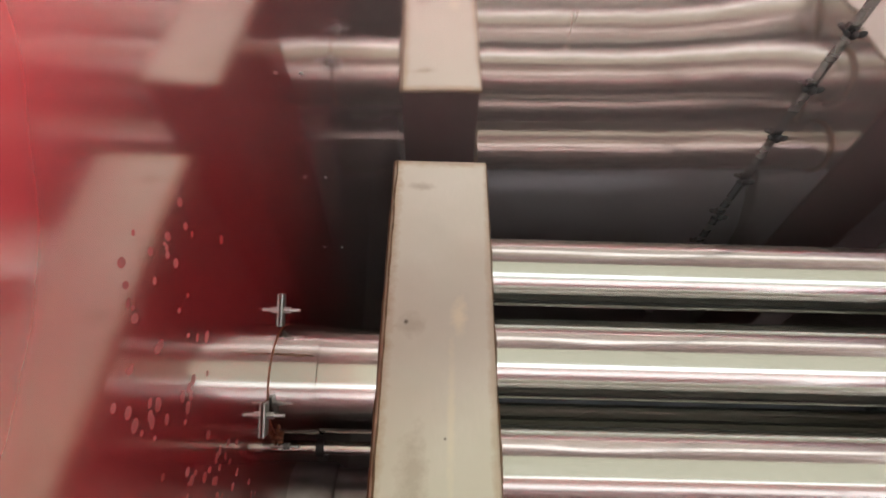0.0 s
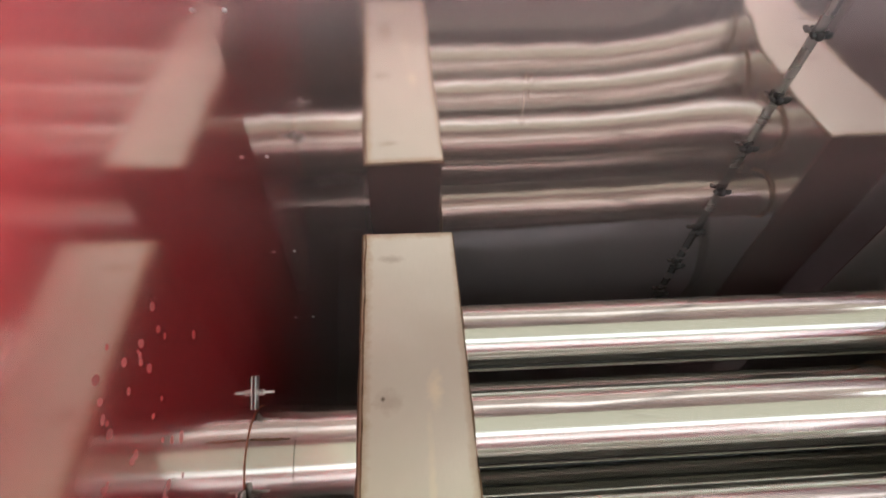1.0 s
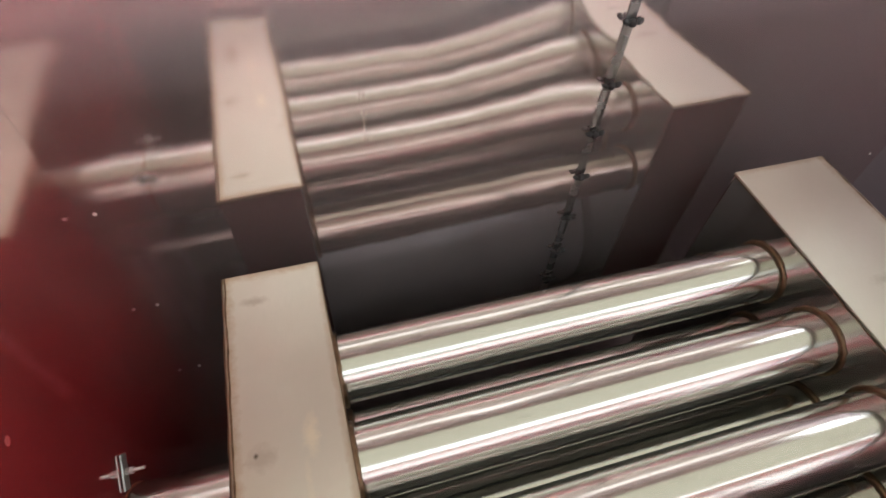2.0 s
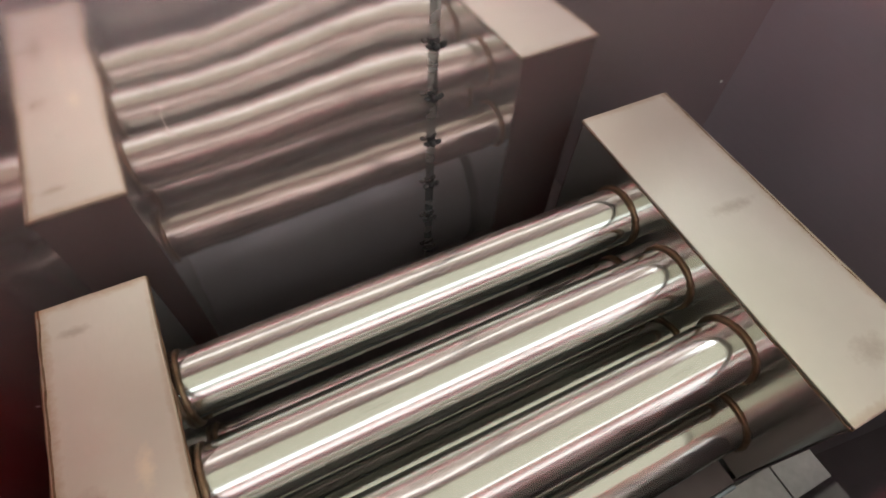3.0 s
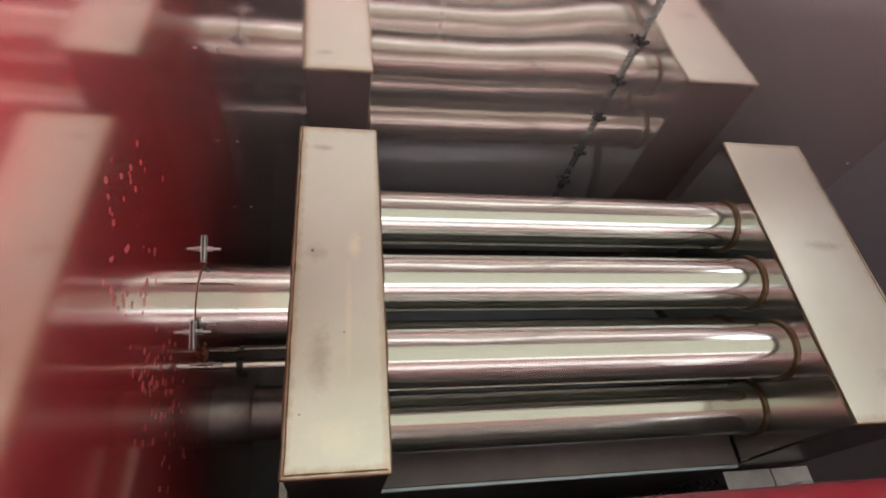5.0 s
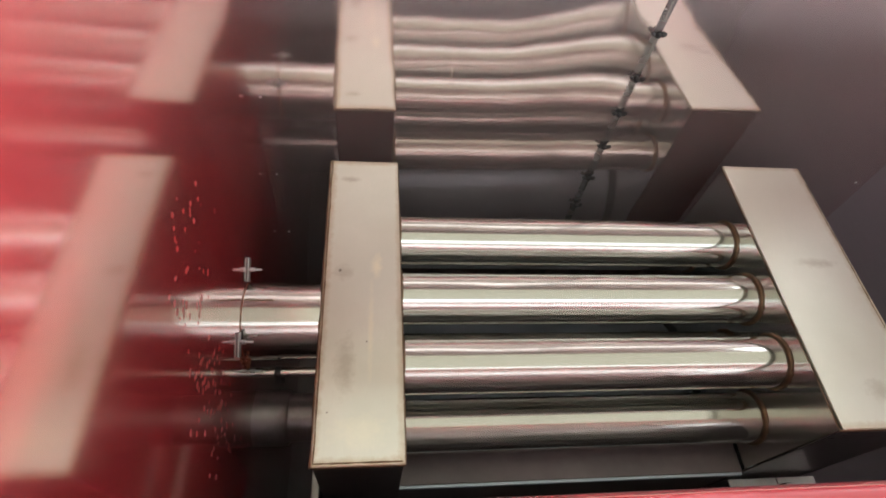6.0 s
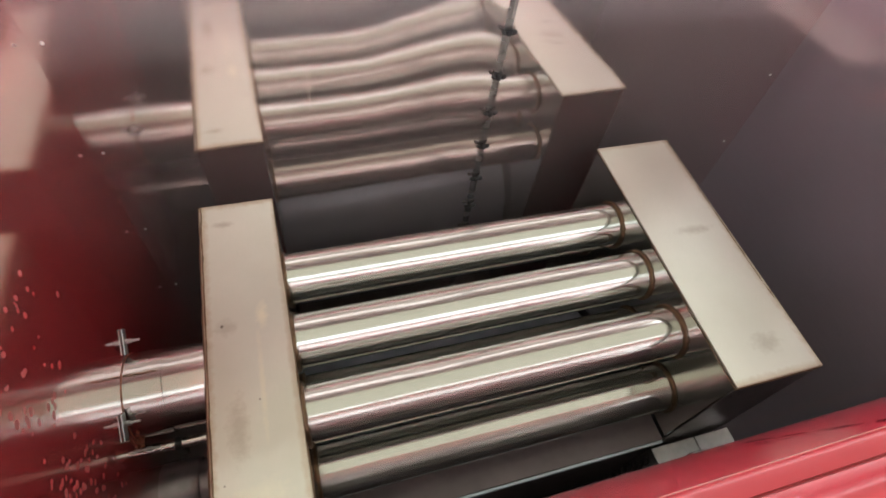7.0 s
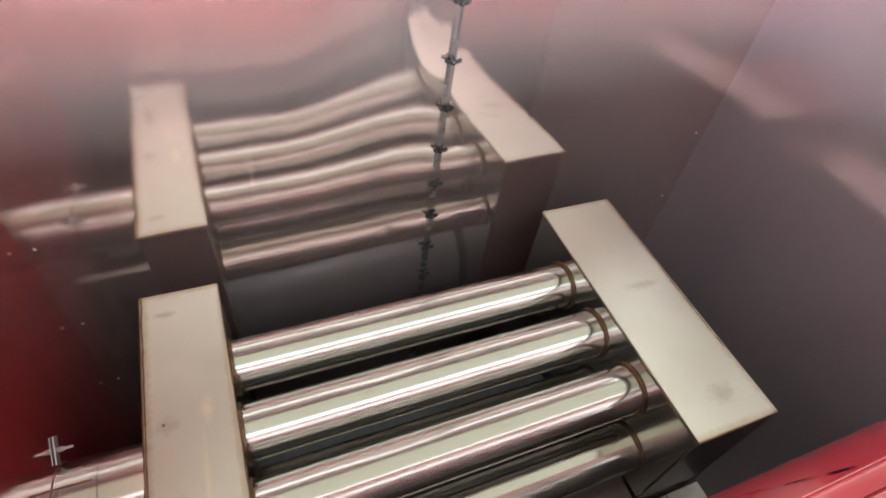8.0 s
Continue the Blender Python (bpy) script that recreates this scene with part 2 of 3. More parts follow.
def sheet_bm(fn, us, vs_, thick):
    """A curved sheet fn(u, v) of even thickness along thick."""
    bm = bmesh.new()
    t = Vector(thick)
    front = [[bm.verts.new(fn(u, v)) for v in vs_] for u in us]
    back = [[bm.verts.new(Vector(fn(u, v)) + t) for v in vs_] for u in us]
    nu, nv = len(us), len(vs_)
    for i in range(nu - 1):
        for j in range(nv - 1):
            bm.faces.new((front[i][j], front[i + 1][j], front[i + 1][j + 1], front[i][j + 1]))
            bm.faces.new((back[i][j], back[i][j + 1], back[i + 1][j + 1], back[i + 1][j]))
    rim = [(i, 0) for i in range(nu)] + [(nu - 1, j) for j in range(1, nv)] + [(i, nv - 1) for i in range(nu - 2, -1, -1)] + [(0, j) for j in range(nv - 2, 0, -1)]
    for (a, b), (c, d) in zip(rim, rim[1:] + rim[:1]):
        bm.faces.new((front[c][d], front[a][b], back[a][b], back[c][d]))
    bmesh.ops.recalc_face_normals(bm, faces=list(bm.faces))
    return bm


def lin(a, b, n):
    return [a + (b - a) * i / (n - 1) for i in range(n)]


# ---- the unseen hall round the cabinet, added to close the place ----
H = HALL
DOOR = (-1.2, 5.0, 2.02)
tagged(part("ground", box_bm(H["x0"], H["x1"], H["y0"] - 6, H["y1"], -0.35, -0.15), CONCRETE), "grey concrete workshop floor", "floor", kind="structure")
bm = bmesh.new()
sx0, sx1, sy0, sy1 = SKYLIGHT
for x0, x1, y0, y1 in ((H["x0"], sx0, H["y0"], H["y1"]), (sx1, H["x1"], H["y0"], H["y1"]), (sx0, sx1, H["y0"], sy0), (sx0, sx1, sy1, H["y1"]), (sx0, sx1, -2.38, -2.32), (sx0, sx1, 0.86, 0.98)):
    bmesh.ops.create_cube(bm, size=1, matrix=Matrix.LocRotScale(((x0 + x1) / 2, (y0 + y1) / 2, H["z1"] + 0.075), None, (x1 - x0, y1 - y0, 0.15)))
tagged(part("ceiling", bm, CEILING_BOARD), "dull brown workshop ceiling with skylights", "ceiling", kind="structure")
# Unseen sheets added so that only the lamps shine through the openings.
tagged(part("roof", box_bm(sx0 - 0.3, sx1 + 0.3, sy0 - 0.3, sy1 + 0.15, H["z1"] + 0.16, H["z1"] + 0.2), SKY_BLOCKER), "unseen dark sheets added to block sky above the skylights", "roof", kind="structure")
tagged(part("wall_hall_left", box_bm(H["x0"] - 0.2, H["x0"], H["y0"], H["y1"], -0.15, H["z1"]), HALL_PAINT), "beige painted workshop wall", "wall", kind="structure")
bm = bmesh.new()
for y0, y1, z0, z1 in ((H["y0"], 0.5, -0.15, H["z1"]), (4.25, H["y1"], -0.15, H["z1"]), (0.5, 4.25, -0.15, 1.9), (0.5, 4.25, 3.0, H["z1"])):
    bmesh.ops.create_cube(bm, size=1, matrix=Matrix.LocRotScale((H["x1"] + 0.1, (y0 + y1) / 2, (z0 + z1) / 2), None, (0.2, y1 - y0, z1 - z0)))
tagged(part("wall_hall_right", bm, HALL_PAINT), "beige painted workshop wall, opened for the added side light", "wall", kind="structure")
tagged(part("wall_hall_back", box_bm(H["x0"], H["x1"], H["y1"], H["y1"] + 0.2, -0.15, H["z1"]), HALL_PAINT), "beige painted workshop wall", "wall", kind="structure")
bm = bmesh.new()
for x0, x1, z0, z1 in ((H["x0"], DOOR[0], -0.15, H["z1"]), (DOOR[1], H["x1"], -0.15, H["z1"]), (DOOR[0], DOOR[1], DOOR[2], H["z1"])):
    bmesh.ops.create_cube(bm, size=1, matrix=Matrix.LocRotScale(((x0 + x1) / 2, H["y0"] - 0.1, (z0 + z1) / 2), None, (x1 - x0, 0.2, z1 - z0)))
tagged(part("wall_hall_front", bm, HALL_PAINT), "beige painted workshop wall with a wide doorway", "wall", kind="structure")

# ---- the cabinet: open at the top ----
XL, XR, ZT, ZF = -0.325, 1.404, 1.83, 0.0
SEAM = 0.531


def smooth01(a, b, v):
    t = max(0.0, min(1.0, (v - a) / (b - a)))
    return t * t * (3 - 2 * t)


def back_y(x, z):
    """The face of the dented mirror-steel back wall: oil-canned sheets that bow towards the seam."""
    y = 0.0914 + 0.0176 * x + 0.006 * (z - 1.0)
    up = max(0.0, z - 1.0)
    if x < SEAM:
        y -= 0.075 * smooth01(0.18, 0.40, x) * (1 - 0.35 * smooth01(0.42, 0.53, x)) * up * up
    else:
        y += 0.02 * smooth01(SEAM, 0.75, x) * up * up
    return y + 0.0009 * noise.noise((x * 3.1, z * 2.3, 4.0)) + 0.00028 * noise.noise((x * 9, z * 5, 9.0)) + 0.00009 * noise.noise((x * 34, z * 20, 2.0))


def front_y(z):
    return -0.8045 + 0.18 * (1.43 - max(z, 1.0))


tagged(part("floor", box_bm(XL - 0.03, XR + 0.03, -0.76, 0.2, ZF - 0.05, ZF), FLOOR_STEEL), "steel cabinet floor, colour darkened for shadow", "floor", kind="structure")
wall_left = tagged(part("wall_left", box_bm(XL - 0.03, XL, -0.90, 0.12, ZF, 1.71, 0.004), RED), "glossy red painted sheet steel side wall", "wall", kind="structure")
wall_right = tagged(part("wall_right", box_bm(XR, XR + 0.03, -0.86, 0.2, ZF, 1.62, 0.004), SIDE_STEEL), "satin stainless steel side wall", "wall", kind="structure")
wall_back = tagged(part("wall_back", sheet_bm(lambda x, z: (x, back_y(x, z), z), lin(XL, SEAM - 0.001, 110), lin(ZF, ZT, 150), (0, 0.02, 0)), MIRROR, smooth=True), "polished stainless steel back panels with a riveted seam", "wall", kind="structure")
part("panel", sheet_bm(lambda x, z: (x, back_y(x, z), z), lin(SEAM + 0.001, XR, 110), lin(ZF, ZT, 150), (0, 0.02, 0)), MIRROR, wall_back, smooth=True)
RED_FROM = 1.26
FRONT_SEAM = 0.66
FRONT_Z = [RED_FROM, 1.30, 1.34, 1.38, 1.425]
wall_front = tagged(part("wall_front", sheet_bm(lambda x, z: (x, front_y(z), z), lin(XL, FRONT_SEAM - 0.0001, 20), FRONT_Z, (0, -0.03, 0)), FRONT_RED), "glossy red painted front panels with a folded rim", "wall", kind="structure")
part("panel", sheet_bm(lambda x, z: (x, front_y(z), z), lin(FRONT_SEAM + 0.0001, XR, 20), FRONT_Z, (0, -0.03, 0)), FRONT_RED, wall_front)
part("lining", sheet_bm(lambda x, z: (x, front_y(z) - 0.002, z), lin(XL, XR, 20), [ZF, 0.4, 0.75, 0.95, 1.0, RED_FROM - 0.0005], (0, -0.028, 0)), FRONT_RED, wall_front, "lower front panel, colour fading from shaded grey to lit red")
# rim: a rounded fold, a flat lip, a fine joint, a raised outer bead and an unseen deck added to bounce red light
RIM = [(-0.8045, 1.426), (-0.8052, 1.431), (-0.8075, 1.4345), (-0.811, 1.436), (-0.8262, 1.436), (-0.8270, 1.4335), (-0.8285, 1.4335), (-0.8293, 1.437), (-0.836, 1.440), (-0.840, 1.446), (-0.8435, 1.451), (-0.848, 1.453), (-0.858, 1.453), (-0.868, 1.450), (-0.90, 1.447), (-0.98, 1.446), (-1.30, 1.445), (-1.60, 1.444), (-1.62, 1.43)]
part("rim", sheet_bm(lambda x, i: (x, RIM[i][0], RIM[i][1] + 0.0012 * noise.noise((x * 6, 2.0, i * 0.1))), lin(XL, XR, 60), list(range(len(RIM))), (0, -0.002, -0.012)), RIM_RED, wall_front, "folded red rim with a raised bead and an added unseen deck", True)
part("top_flange", box_bm(XL - 0.03, XR + 0.03, -0.125, 0.15, 1.83, 1.86, 0.003), LINING, wall_back, "dull maroon top flange of the cabinet")
random.seed(5)
z = 0.86
while z < 1.38:
    step = random.uniform(0.03, 0.09)
    bm = bmesh.new()
    w = random.uniform(0.0030, 0.0065)
    ring = []
    for k in range(9):
        zz = z + step * k / 8
        ring.append((zz, w * math.sin(math.pi * k / 8) + 0.0004))
    left = [bm.verts.new((FRONT_SEAM - q, front_y(zz) + 0.0012, zz)) for zz, q in ring]
    right = [bm.verts.new((FRONT_SEAM + q, front_y(zz) + 0.0012, zz)) for zz, q in ring]
    for k in range(8):
        bm.faces.new((left[k], right[k], right[k + 1], left[k + 1]))
    part("joint_gap", bm, GAP, wall_front, "dark open joint between the panels")
    z += step + random.uniform(0.008, 0.03)

# seam, clips, rivets and folds of the cabinet
part("seam_strip", sheet_bm(lambda x, z: (x, back_y(min(x, SEAM - 0.001), z) - 0.002 - 0.0015 * (1 - abs(x - SEAM) / 0.0085), z), lin(SEAM - 0.0085, SEAM + 0.0085, 7), lin(0.3, ZT, 60), (0, 0.003, 0)), SEAL_STRIP, wall_back, "narrow grey cover strip over the seam", True)


def clip_bm(seed, size):
    """A twisted black rubber clip, like a knot with two stubby ends."""
    rnd = random.Random(seed)
    bm = bmesh.new()
    for dx, dz, sx, sy, sz, roll in ((0, 0, 0.0095, 0.009, 0.0095, 0), (-0.015, 0.003, 0.0095, 0.007, 0.0055, 25), (0.015, 0.002, 0.0095, 0.007, 0.006, -30), (rnd.uniform(-0.01, 0.01), 0.008, 0.004, 0.004, 0.006, 40)):
        m = Matrix.Translation((dx, 0, dz)) @ pose(0, 0, 0, 0, roll + rnd.uniform(-18, 18), 0) @ Matrix.Diagonal((sx, sy, sz, 1))
        r = bmesh.ops.create_icosphere(bm, subdivisions=2, radius=1, matrix=m)
        for v in r["verts"]:
            v.co += Vector((rnd.uniform(-1, 1), rnd.uniform(-1, 1), rnd.uniform(-1, 1))) * 0.0009
    bmesh.ops.scale(bm, vec=(size, size, size), verts=list(bm.verts))
    return bm


for k, z in enumerate((1.54, 1.42, 1.308, 1.1953, 1.0915, 0.9836, 0.8644, 0.75, 0.64)):
    clip = part("clip", clip_bm(k, 0.78), BLACK, wall_back, "black twisted rubber clip", True)
    clip.location = (SEAM, back_y(SEAM - 0.001, z) - 0.009, z)


# flat flange of the back sheet in the corner
part("corner_flange", sheet_bm(lambda x, z: (x, back_y(x, z) - 0.0007, z), lin(XL + 0.0004, XL + 0.03, 5), lin(0.2, ZT, 60), (0, 0.0005, 0)), MIRROR, wall_back, "flat corner flange", True)
# run of weld spatter down the back sheet
for x, z, h in ((0.109, 1.243, 0.012), (0.116, 1.241, 0.010), (0.110, 1.214, 0.010), (0.117, 1.212, 0.011), (0.1125, 1.187, 0.020), (0.1105, 1.160, 0.008), (0.1165, 1.158, 0.008)):
    drip = part("drip_mark", pipe_bm([(0, 0, -h), (0, -0.0008, -h * 0.4), (0, -0.0008, h * 0.4), (0, 0, h)], [0.0002, 0.0008, 0.0008, 0.0002], 8), MIRROR, wall_back, smooth=True)
    drip.location = (x, back_y(x, z), z)


def rivet_bm():
    bm = bmesh.new()
    bmesh.ops.create_uvsphere(bm, u_segments=14, v_segments=8, radius=1, matrix=Matrix.Diagonal((0.0034, 0.002, 0.0034, 1)))
    return bm


for x in (-0.3046, 1.371):
    for z in (0.61, 0.855, 1.103) + ((1.35,) if x < 0 else ()):
        rivet = part("rivet", rivet_bm(), ZINC, wall_back, smooth=True)
        rivet.location = (x, back_y(x, z) - (0.0007 if x < 0 else 0.0), z)

# dried drips and water marks on the red wall
random.seed(11)
bm = bmesh.new()
for cy, cz, ry, rz, count in ((-0.36, 1.25, 0.025, 0.025, 12), (-0.43, 1.235, 0.025, 0.02, 14), (-0.475, 1.18, 0.025, 0.025, 18), (-0.505, 1.03, 0.03, 0.05, 32), (-0.54, 0.93, 0.03, 0.06, 36), (-0.59, 0.86, 0.035, 0.06, 22)):
    for _ in range(count):
        y, z = random.gauss(cy, ry * 0.7), random.gauss(cz, rz * 0.7)
        # Size, slant and spread of the marks are shaped to fit the camera's view.
        a = random.uniform(0.0022, 0.0050)
        run = random.gauss(0, 0.045)
        y, z = y + 0.44 * run, z - 0.9 * run
        bmesh.ops.create_icosphere(bm, subdivisions=2, radius=1, matrix=Matrix.Translation((XL, y, z)) @ pose(0, 0, 0, random.uniform(10, 45)) @ Matrix.Diagonal((0.00022, a * random.uniform(0.8, 1.7), a * 1.2, 1)))
tagged(part("water_marks", bm, DROPS, smooth=True), "dried water drips on the glossy red wall", "water marks", kind="stuff")

# ---- the heat exchanger ----
ORIGIN = Vector((0.4, -0.33, ZF))
exchanger = thing("heat_exchanger", "stainless steel tube heat exchanger with two box headers", "heat exchanger", ORIGIN)


def ex_part(name, bm, material, parent=None, label="", smooth=False):
    """A part of the exchanger, given in world places."""
    bmesh.ops.translate(bm, verts=list(bm.verts), vec=-ORIGIN)
    return part(name, bm, material, parent or exchanger, label, smooth)


def stain_or_glint(x, y, rx, ry, amount):
    return (x - ORIGIN.x, y - ORIGIN.y, rx, ry, amount)


TINT = (0.36, 0.32, 0.25)
L_TOP = stained(HEADER_STEEL.copy(), [stain_or_glint(-0.105, -0.057, 0.022, 0.010, 0.55), stain_or_glint(-0.11, -0.305, 0.02, 0.02, 0.4), stain_or_glint(-0.1, -0.50, 0.02, 0.06, 0.5)], TINT)
# Pale marks: a glint painted into the colour, beside pale streaks.
L_TOP = stained(L_TOP, [stain_or_glint(-0.045, -0.29, 0.012, 0.03, 0.6), stain_or_glint(-0.055, -0.42, 0.006, 0.11, 0.35), stain_or_glint(-0.07, -0.62, 0.05, 0.035, 0.3)], (0.80, 0.74, 0.56))
L_TOP = stained(L_TOP, [stain_or_glint(-0.118, -0.300, 0.0035, 0.0045, 0.9), stain_or_glint(-0.062, -0.455, 0.0022, 0.0022, 0.8), stain_or_glint(-0.126, -0.585, 0.002, 0.002, 0.8)], (0.10, 0.08, 0.06))
L_TOP = stained(L_TOP, [stain_or_glint(-0.149, -0.337, 0.014, 0.80, 0.65), stain_or_glint(0.0005, -0.337, 0.008, 0.80, 0.45), stain_or_glint(-0.074, -0.670, 0.20, 0.012, 0.6), stain_or_glint(-0.076, -0.003, 0.20, 0.012, 0.55)], (0.40, 0.29, 0.17))
R_TOP = stained(HEADER_STEEL.copy(), [stain_or_glint(0.92, -0.285, 0.05, 0.014, 0.5), stain_or_glint(0.915, -0.575, 0.035, 0.025, 0.5)], TINT)
R_TOP = stained(R_TOP, [stain_or_glint(1.003, -0.32, 0.014, 0.80, 0.55), stain_or_glint(0.902, -0.642, 0.26, 0.011, 0.5), stain_or_glint(0.905, -0.004, 0.26, 0.010, 0.45)], (0.42, 0.33, 0.22))
left_header = ex_part("header_box", box_bm(-0.1505, -0.0025, -0.6715, -0.0025, ZF, 0.9938, 0.003, 2, (0.0056, 0)), SIDE_HEADER, label="tall stainless header box with brown weld seams")
right_header = ex_part("header_box", box_bm(0.8055, 1.006, -0.6435, -0.003, ZF, 1.0173, 0.003, 2, (-0.0058, -0.009)), SIDE_HEADER, label="wide stainless header box with brown weld seams")
ex_part("top_plate", box_bm(-0.153, 0.0, -0.674, 0.0, 0.994, 1.0, 0.0027, 2, (0.0056, 0)), L_TOP, left_header, "stained matt steel top plate")
ex_part("top_plate", box_bm(0.8025, 1.0085, -0.646, -0.0007, 1.0177, 1.0237, 0.0027, 2, (-0.0058, -0.009)), R_TOP, right_header, "stained matt steel top plate")
# Plates added to carry the painted shade of the back faces.
ex_part("back_plate", box_bm(-0.1485, -0.0045, -0.0023, -0.0006, 0.02, 0.9925, 0.0006), SHADED_MAROON, left_header, "added back plate, coloured maroon for shade and red reflection")
ex_part("back_plate", box_bm(0.8075, 1.004, -0.0028, -0.0012, 0.02, 1.0155, 0.0006), SHADED_MAROON, right_header, "added back plate, coloured maroon for shade and red reflection")
# Thin plates added to paint the shade of the narrow front gap.
ex_part("front_plate", box_bm(-0.1445, 0.0025, -0.6735, -0.6717, 0.02, 0.9925, 0.0006), SHADED_FRONT, left_header, "added front plate, coloured dark for shade")
ex_part("front_plate", box_bm(0.8005, 0.9995, -0.6455, -0.6437, 0.02, 1.007, 0.0006), SHADED_FRONT, right_header, "added front plate, coloured dark for shade")
R_TUBE = 0.0555
TUBES = [(-0.162 - 0.1535 * k, 0.912) for k in range(3)] + [(-0.0853 - 0.1535 * k, 0.775) for k in range(4)]
for y, z in TUBES:
    xa, xb = -0.0085 * y, 0.806 + 0.009 * y
    tube = ex_part("tube", pipe_bm([(x, y, z) for x in lin(xa - 0.006, xb + 0.006, 12)], R_TUBE, 72, False), TUBE_STEEL, label="polished stainless steel tube", smooth=True)
    for x in (xa, xb):
        ex_part("weld_ring", torus_bm((x + (0.002 if x == xa else -0.002), y, z), (1, 0, 0), R_TUBE + 0.0015, 0.0048, 64, 8, 0.5), WELD, tube, "brown heat-tinted weld ring", True)
ex_part("combustion_chamber", pipe_bm([(0.0, -0.36, 0.36), (0.785, -0.36, 0.36), (0.79, -0.36, 0.36)], [0.265, 0.265, 0.262], 96), CHAMBER_STEEL, label="dark steel combustion chamber cylinder", smooth=False)
skirt = ex_part("front_skirt", box_bm(0.004, 0.795, -0.646, -0.56, 0.690, 0.693, 0.001), SKIRT_DARK, label="dark steel skirt under the front tube")
ex_part("lip", box_bm(0.006, 0.790, -0.654, -0.647, 0.684, 0.697, 0.0015), CHAMBER_STEEL, skirt, "pale folded lip")
ex_part("apron", box_bm(0.006, 0.790, -0.646, -0.642, 0.30, 0.689, 0.001), SKIRT_DARK, skirt)
PY, PZ, PR = -0.312, 0.805, 0.085
flue = ex_part("flue_pipe", pipe_bm([(-0.145, PY, PZ), (-0.262, PY, PZ)], PR, 72, False), PIPE_STEEL, label="polished flue pipe stub into the red wall", smooth=True)
ex_part("collar", pipe_bm([(-0.255, PY, PZ), (XL, PY, PZ)], PR + 0.0025, 72, False), PIPE_STEEL, flue, "rolled steel collar with a lapped edge", True)
ex_part("wall_seal", torus_bm((XL + 0.0006, PY, PZ), (1, 0, 0), PR + 0.0030, 0.0009, 64, 8, 0.8), COPPER, flue, "rust-coloured sealant ring", True)

bm = bmesh.new()
rows = []
for i in range(25):
    x = -0.322 + 0.060 * i / 24
    half = 0.0016 + 0.0012 * noise.noise((i * 0.7, 2.2, 0.4))
    mid = 0.004 + 0.0022 * noise.noise((i * 0.45, 7.7, 0.4))
    rows.append([bm.verts.new((x, PY + q, PZ + math.sqrt((PR + 0.0032) ** 2 - q * q))) for q in (mid - half, mid + half)])
for a, b in zip(rows, rows[1:]):
    bm.faces.new((a[0], b[0], b[1], a[1]))
ex_part("support_plate", box_bm(-0.186, -0.168, -0.655, -0.44, ZF, 0.60, 0.002), GALV, left_header, "pale galvanised support plate")
ex_part("lap_edge", bm, WELD, flue, "rough brown lapped edge of the collar", True)

ex_part("drain_pipe", pipe_bm([(-0.15, -0.30, 0.60), (XL, -0.30, 0.60)], 0.014, 28, False), PIPE_STEEL, label="thin polished drain pipe under the flue", smooth=True)

# lower pipe with a dark sleeve
LY, LZ = -0.465, 0.60
lower = ex_part("burner_pipe", pipe_bm([(-0.14, LY, LZ), (-0.25, LY, LZ)], 0.056, 56, False), DARKPIPE, label="dark steel burner pipe under the flue", smooth=True)
ex_part("sleeve", pipe_bm([(-0.245, LY, LZ), (-0.25, LY, LZ), (XL, LY, LZ)], [0.060, 0.064, 0.064], 56, False), DARKPIPE, lower, "dark wall sleeve", True)


def weld_line(points, radius, parent, seed):
    """A lumpy brown weld run along an edge."""
    out = []
    for (a, b) in zip(points, points[1:]):
        a, b = Vector(a), Vector(b)
        n = max(2, int((b - a).length / 0.008))
        out += [a.lerp(b, i / n) for i in range(n)]
    out.append(Vector(points[-1]))
    radii = [radius * (1 + 0.35 * noise.noise((i * 0.5, seed, 1.7))) for i in range(len(out))]
    jitter = [Vector((noise.noise((i * 0.16, seed, 0)), 0, noise.noise((i * 0.3, seed, 5)))) * 0.0016 for i in range(len(out))]
    return ex_part("weld_seam", pipe_bm([p + j for p, j in zip(out, jitter)], radii, 8), WELD, parent, "brown heat-tinted weld run", True)


weld_line([(-0.1485, -0.001, 1.0), (-0.1430, -0.668, 1.0), (0.0010, -0.668, 1.0)], 0.0014, left_header, 1)
weld_line([(-0.1525, 0.0, 0.9945), (-0.147, -0.674, 0.9945)], 0.0030, left_header, 2)
weld_line([(-0.147, -0.673, 0.9945), (0.0056, -0.673, 0.9945)], 0.0022, left_header, 3)
weld_line([(-0.152, -0.001, 0.9945), (0.0, -0.001, 0.9945)], 0.0018, left_header, 4)
weld_line([(0.0, -0.002, 0.9945), (0.0056, -0.672, 0.9945)], 0.0022, left_header, 8)
weld_line([(1.0040, -0.002, 1.0236), (0.9975, -0.640, 1.0147), (0.802, -0.640, 1.0147)], 0.0011, right_header, 5)
weld_line([(1.008, -0.002, 1.0175), (1.002, -0.645, 1.0085)], 0.0024, right_header, 6)
weld_line([(0.797, -0.645, 1.0085), (1.002, -0.645, 1.0085)], 0.0020, right_header, 7)
weld_line([(0.8035, -0.002, 1.0172), (0.7975, -0.645, 1.0082)], 0.0011, right_header, 9)

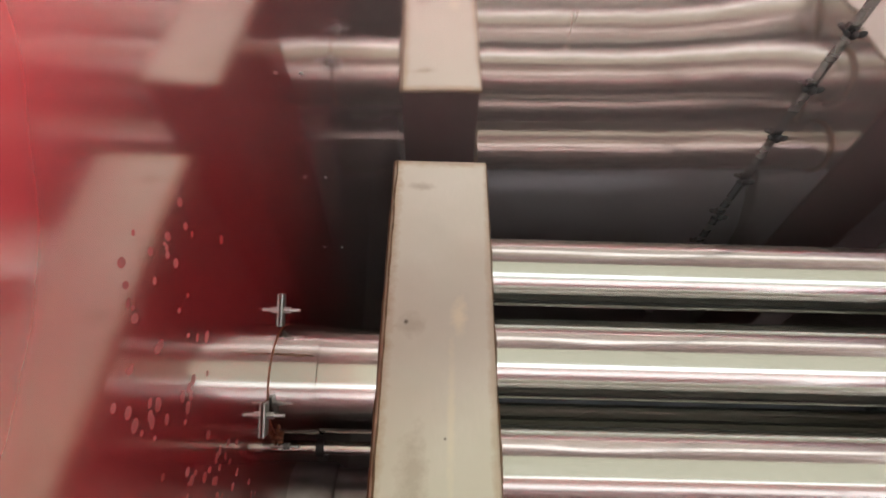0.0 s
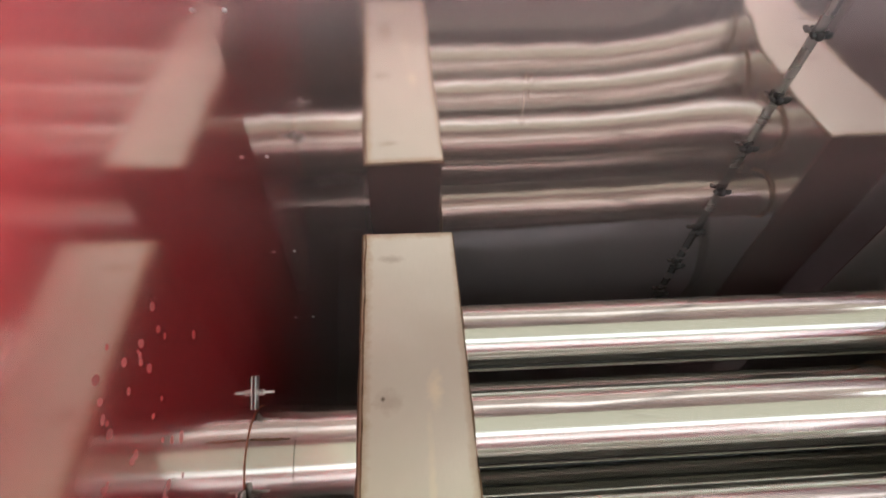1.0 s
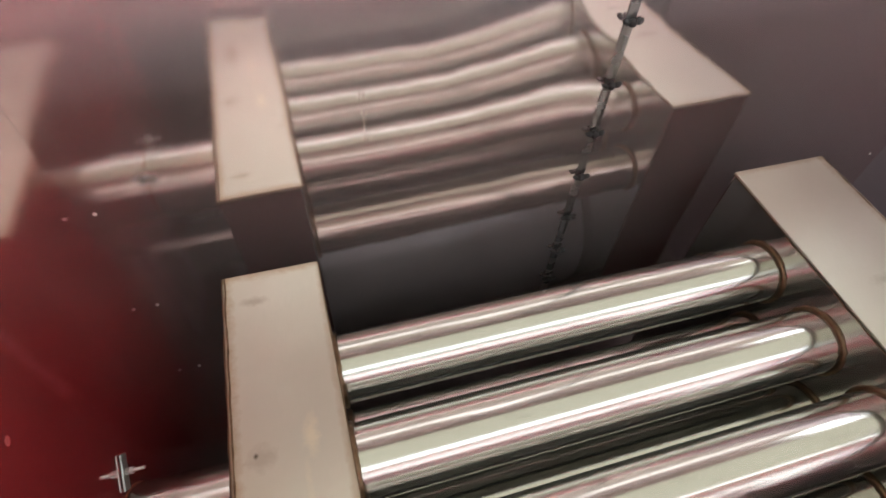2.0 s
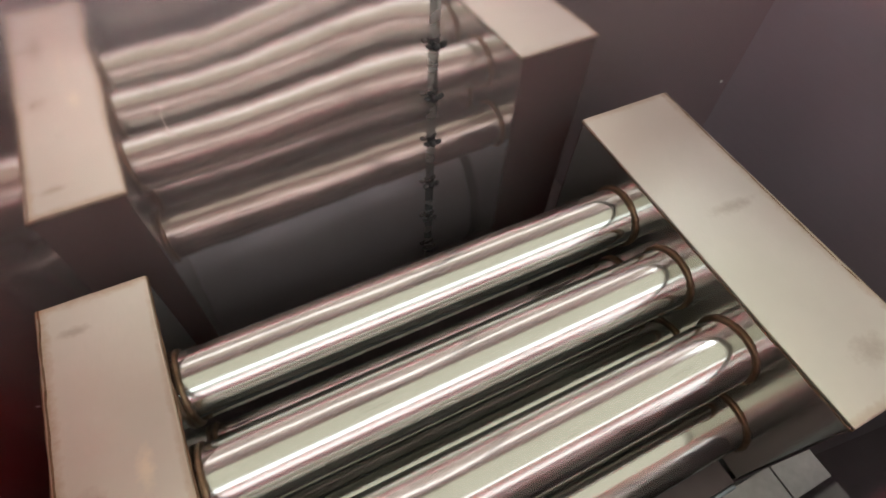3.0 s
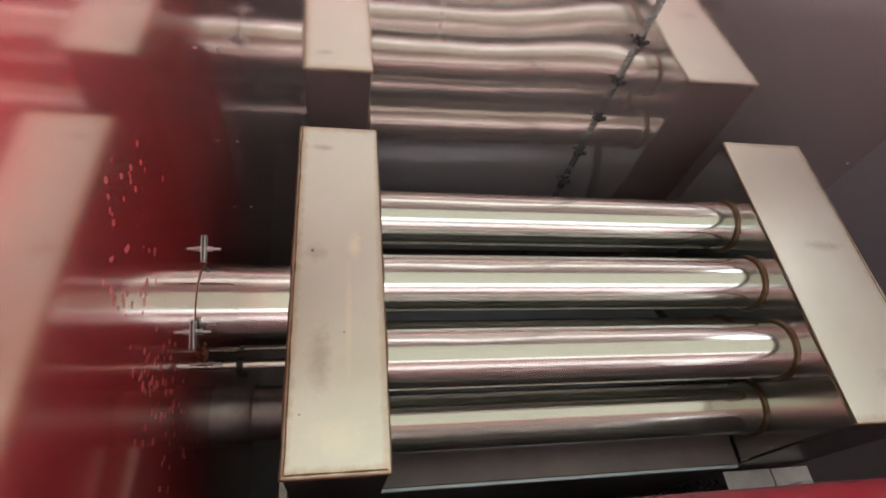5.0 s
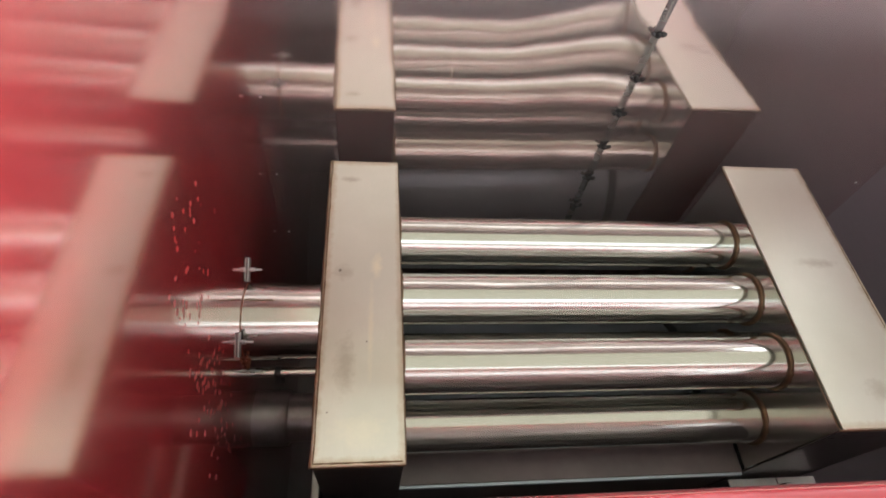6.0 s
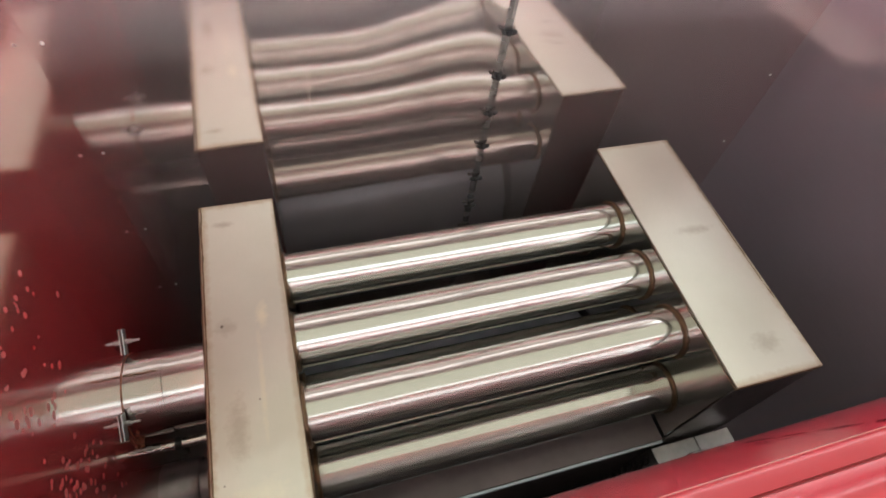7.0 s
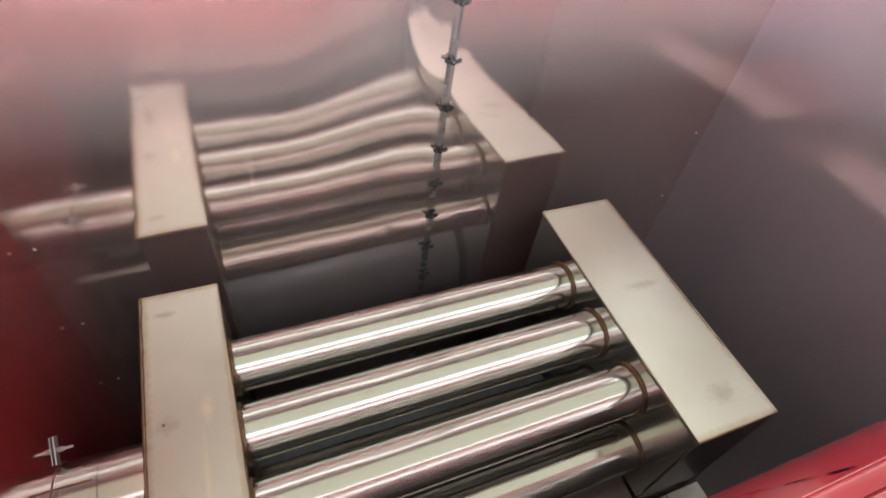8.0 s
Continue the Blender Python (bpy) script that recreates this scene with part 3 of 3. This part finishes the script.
# ---- wall brackets with bolts round the flue ----


def wall_bracket(y, z, turn, label, half=(0.0, 0.0), nudge=(0.0, 0.0)):
    """A zinc tab held on the wall by a threaded bolt with two nuts."""
    b = thing("wall_bracket", label, "bracket", (XL, y, z), "brackets round the flue")
    if half[0]:
        tab = part("tab", box_bm(0.0012, 0.0042, -half[0], half[0], -half[1], half[1], 0.0008), GALV, b, "flat zinc-plated tab")
        tab.rotation_euler, tab.location = (radians(turn), 0, 0), (0, *nudge)
    bolt = part("bolt", pipe_bm([(x, 0, 0) for x in lin(-0.002, 0.030, 24)], [0.0027 if k % 2 else 0.0023 for k in range(24)], 12), ZINC, b, "bright threaded bolt", True)
    for x in (0.0045, 0.0105):
        part("nut", pipe_bm([(x, 0, 0), (x + 0.0045, 0, 0)], 0.0055, 6), ZINC, bolt)
    return b


wall_bracket(-0.232, 0.893, -60, "zinc-plated tab and bolt above the flue collar", (0.0095, 0.026), (0.0, 0.0))
wall_bracket(-0.394, 0.872, -58, "zinc-plated tab and bolt before the flue collar", (0.0105, 0.025), (-0.005, -0.0025))
wall_bracket(-0.408, 0.752, -70, "small zinc bolt under the flue beside red sealant")
bm = bmesh.new()
random.seed(3)
for k in range(18):
    drop = random.uniform(0, 1)
    bmesh.ops.create_icosphere(bm, subdivisions=2, radius=1, matrix=Matrix.Translation((XL + 0.003 + random.uniform(0, 0.010) * (1 - drop), -0.392 - 0.014 * drop + random.uniform(-0.005, 0.005), 0.825 - 0.055 * drop)) @ Matrix.Diagonal((random.uniform(0.002, 0.006), random.uniform(0.003, 0.006), random.uniform(0.004, 0.010), 1)))
tagged(part("sealant_lump", bm, COPPER, smooth=True), "smeared orange-red sealant beside the flue collar", "sealant")

# ---- probe tube under the flue ----
probe = thing("probe_tube", "thin polished probe tube with a black clamp", "tube", (XL, -0.405, 0.735))
part("rod", pipe_bm([(0.0, 0, 0), (0.176, 0, 0)], 0.011, 28), PIPE_STEEL, probe, smooth=True)
clamp = part("clamp", pipe_bm([(0.056, 0, 0), (0.068, 0, 0)], 0.0155, 28), BLACK, probe, "black rubber clamp", True)
part("clamp_tail", box_bm(0.053, 0.071, -0.012, 0.004, -0.045, -0.012, 0.003), BLACK, clamp)

# ---- plate and springs beside the header ----
base = thing("floor_plate", "pale galvanised plate on edge beside dark springs", "plate", (0.9, -0.672, 0.0))
part("sheet", box_bm(-0.12, 0.0, -0.05, 0.018, 0.648, 0.652, 0.001), GALV, base)
part("sheet", box_bm(0.003, 0.10, -0.05, 0.018, 0.648, 0.652, 0.001), GALV, base)
part("stand", box_bm(-0.02, 0.02, -0.012, 0.008, 0.0, 0.648, 0.002), DARKPIPE, base)
for k in range(4):
    spring = thing("spring", "black coil spring beside the pale plate", "spring", (0.725 + 0.016 * k, -0.672, 0.0), "springs beside the plate")
    part("coil", pipe_bm([(0.006 * math.cos(t * 0.7), 0.006 * math.sin(t * 0.7), 0.0043 * t) for t in range(150)], 0.0022, 6), BLACK, spring, smooth=True)
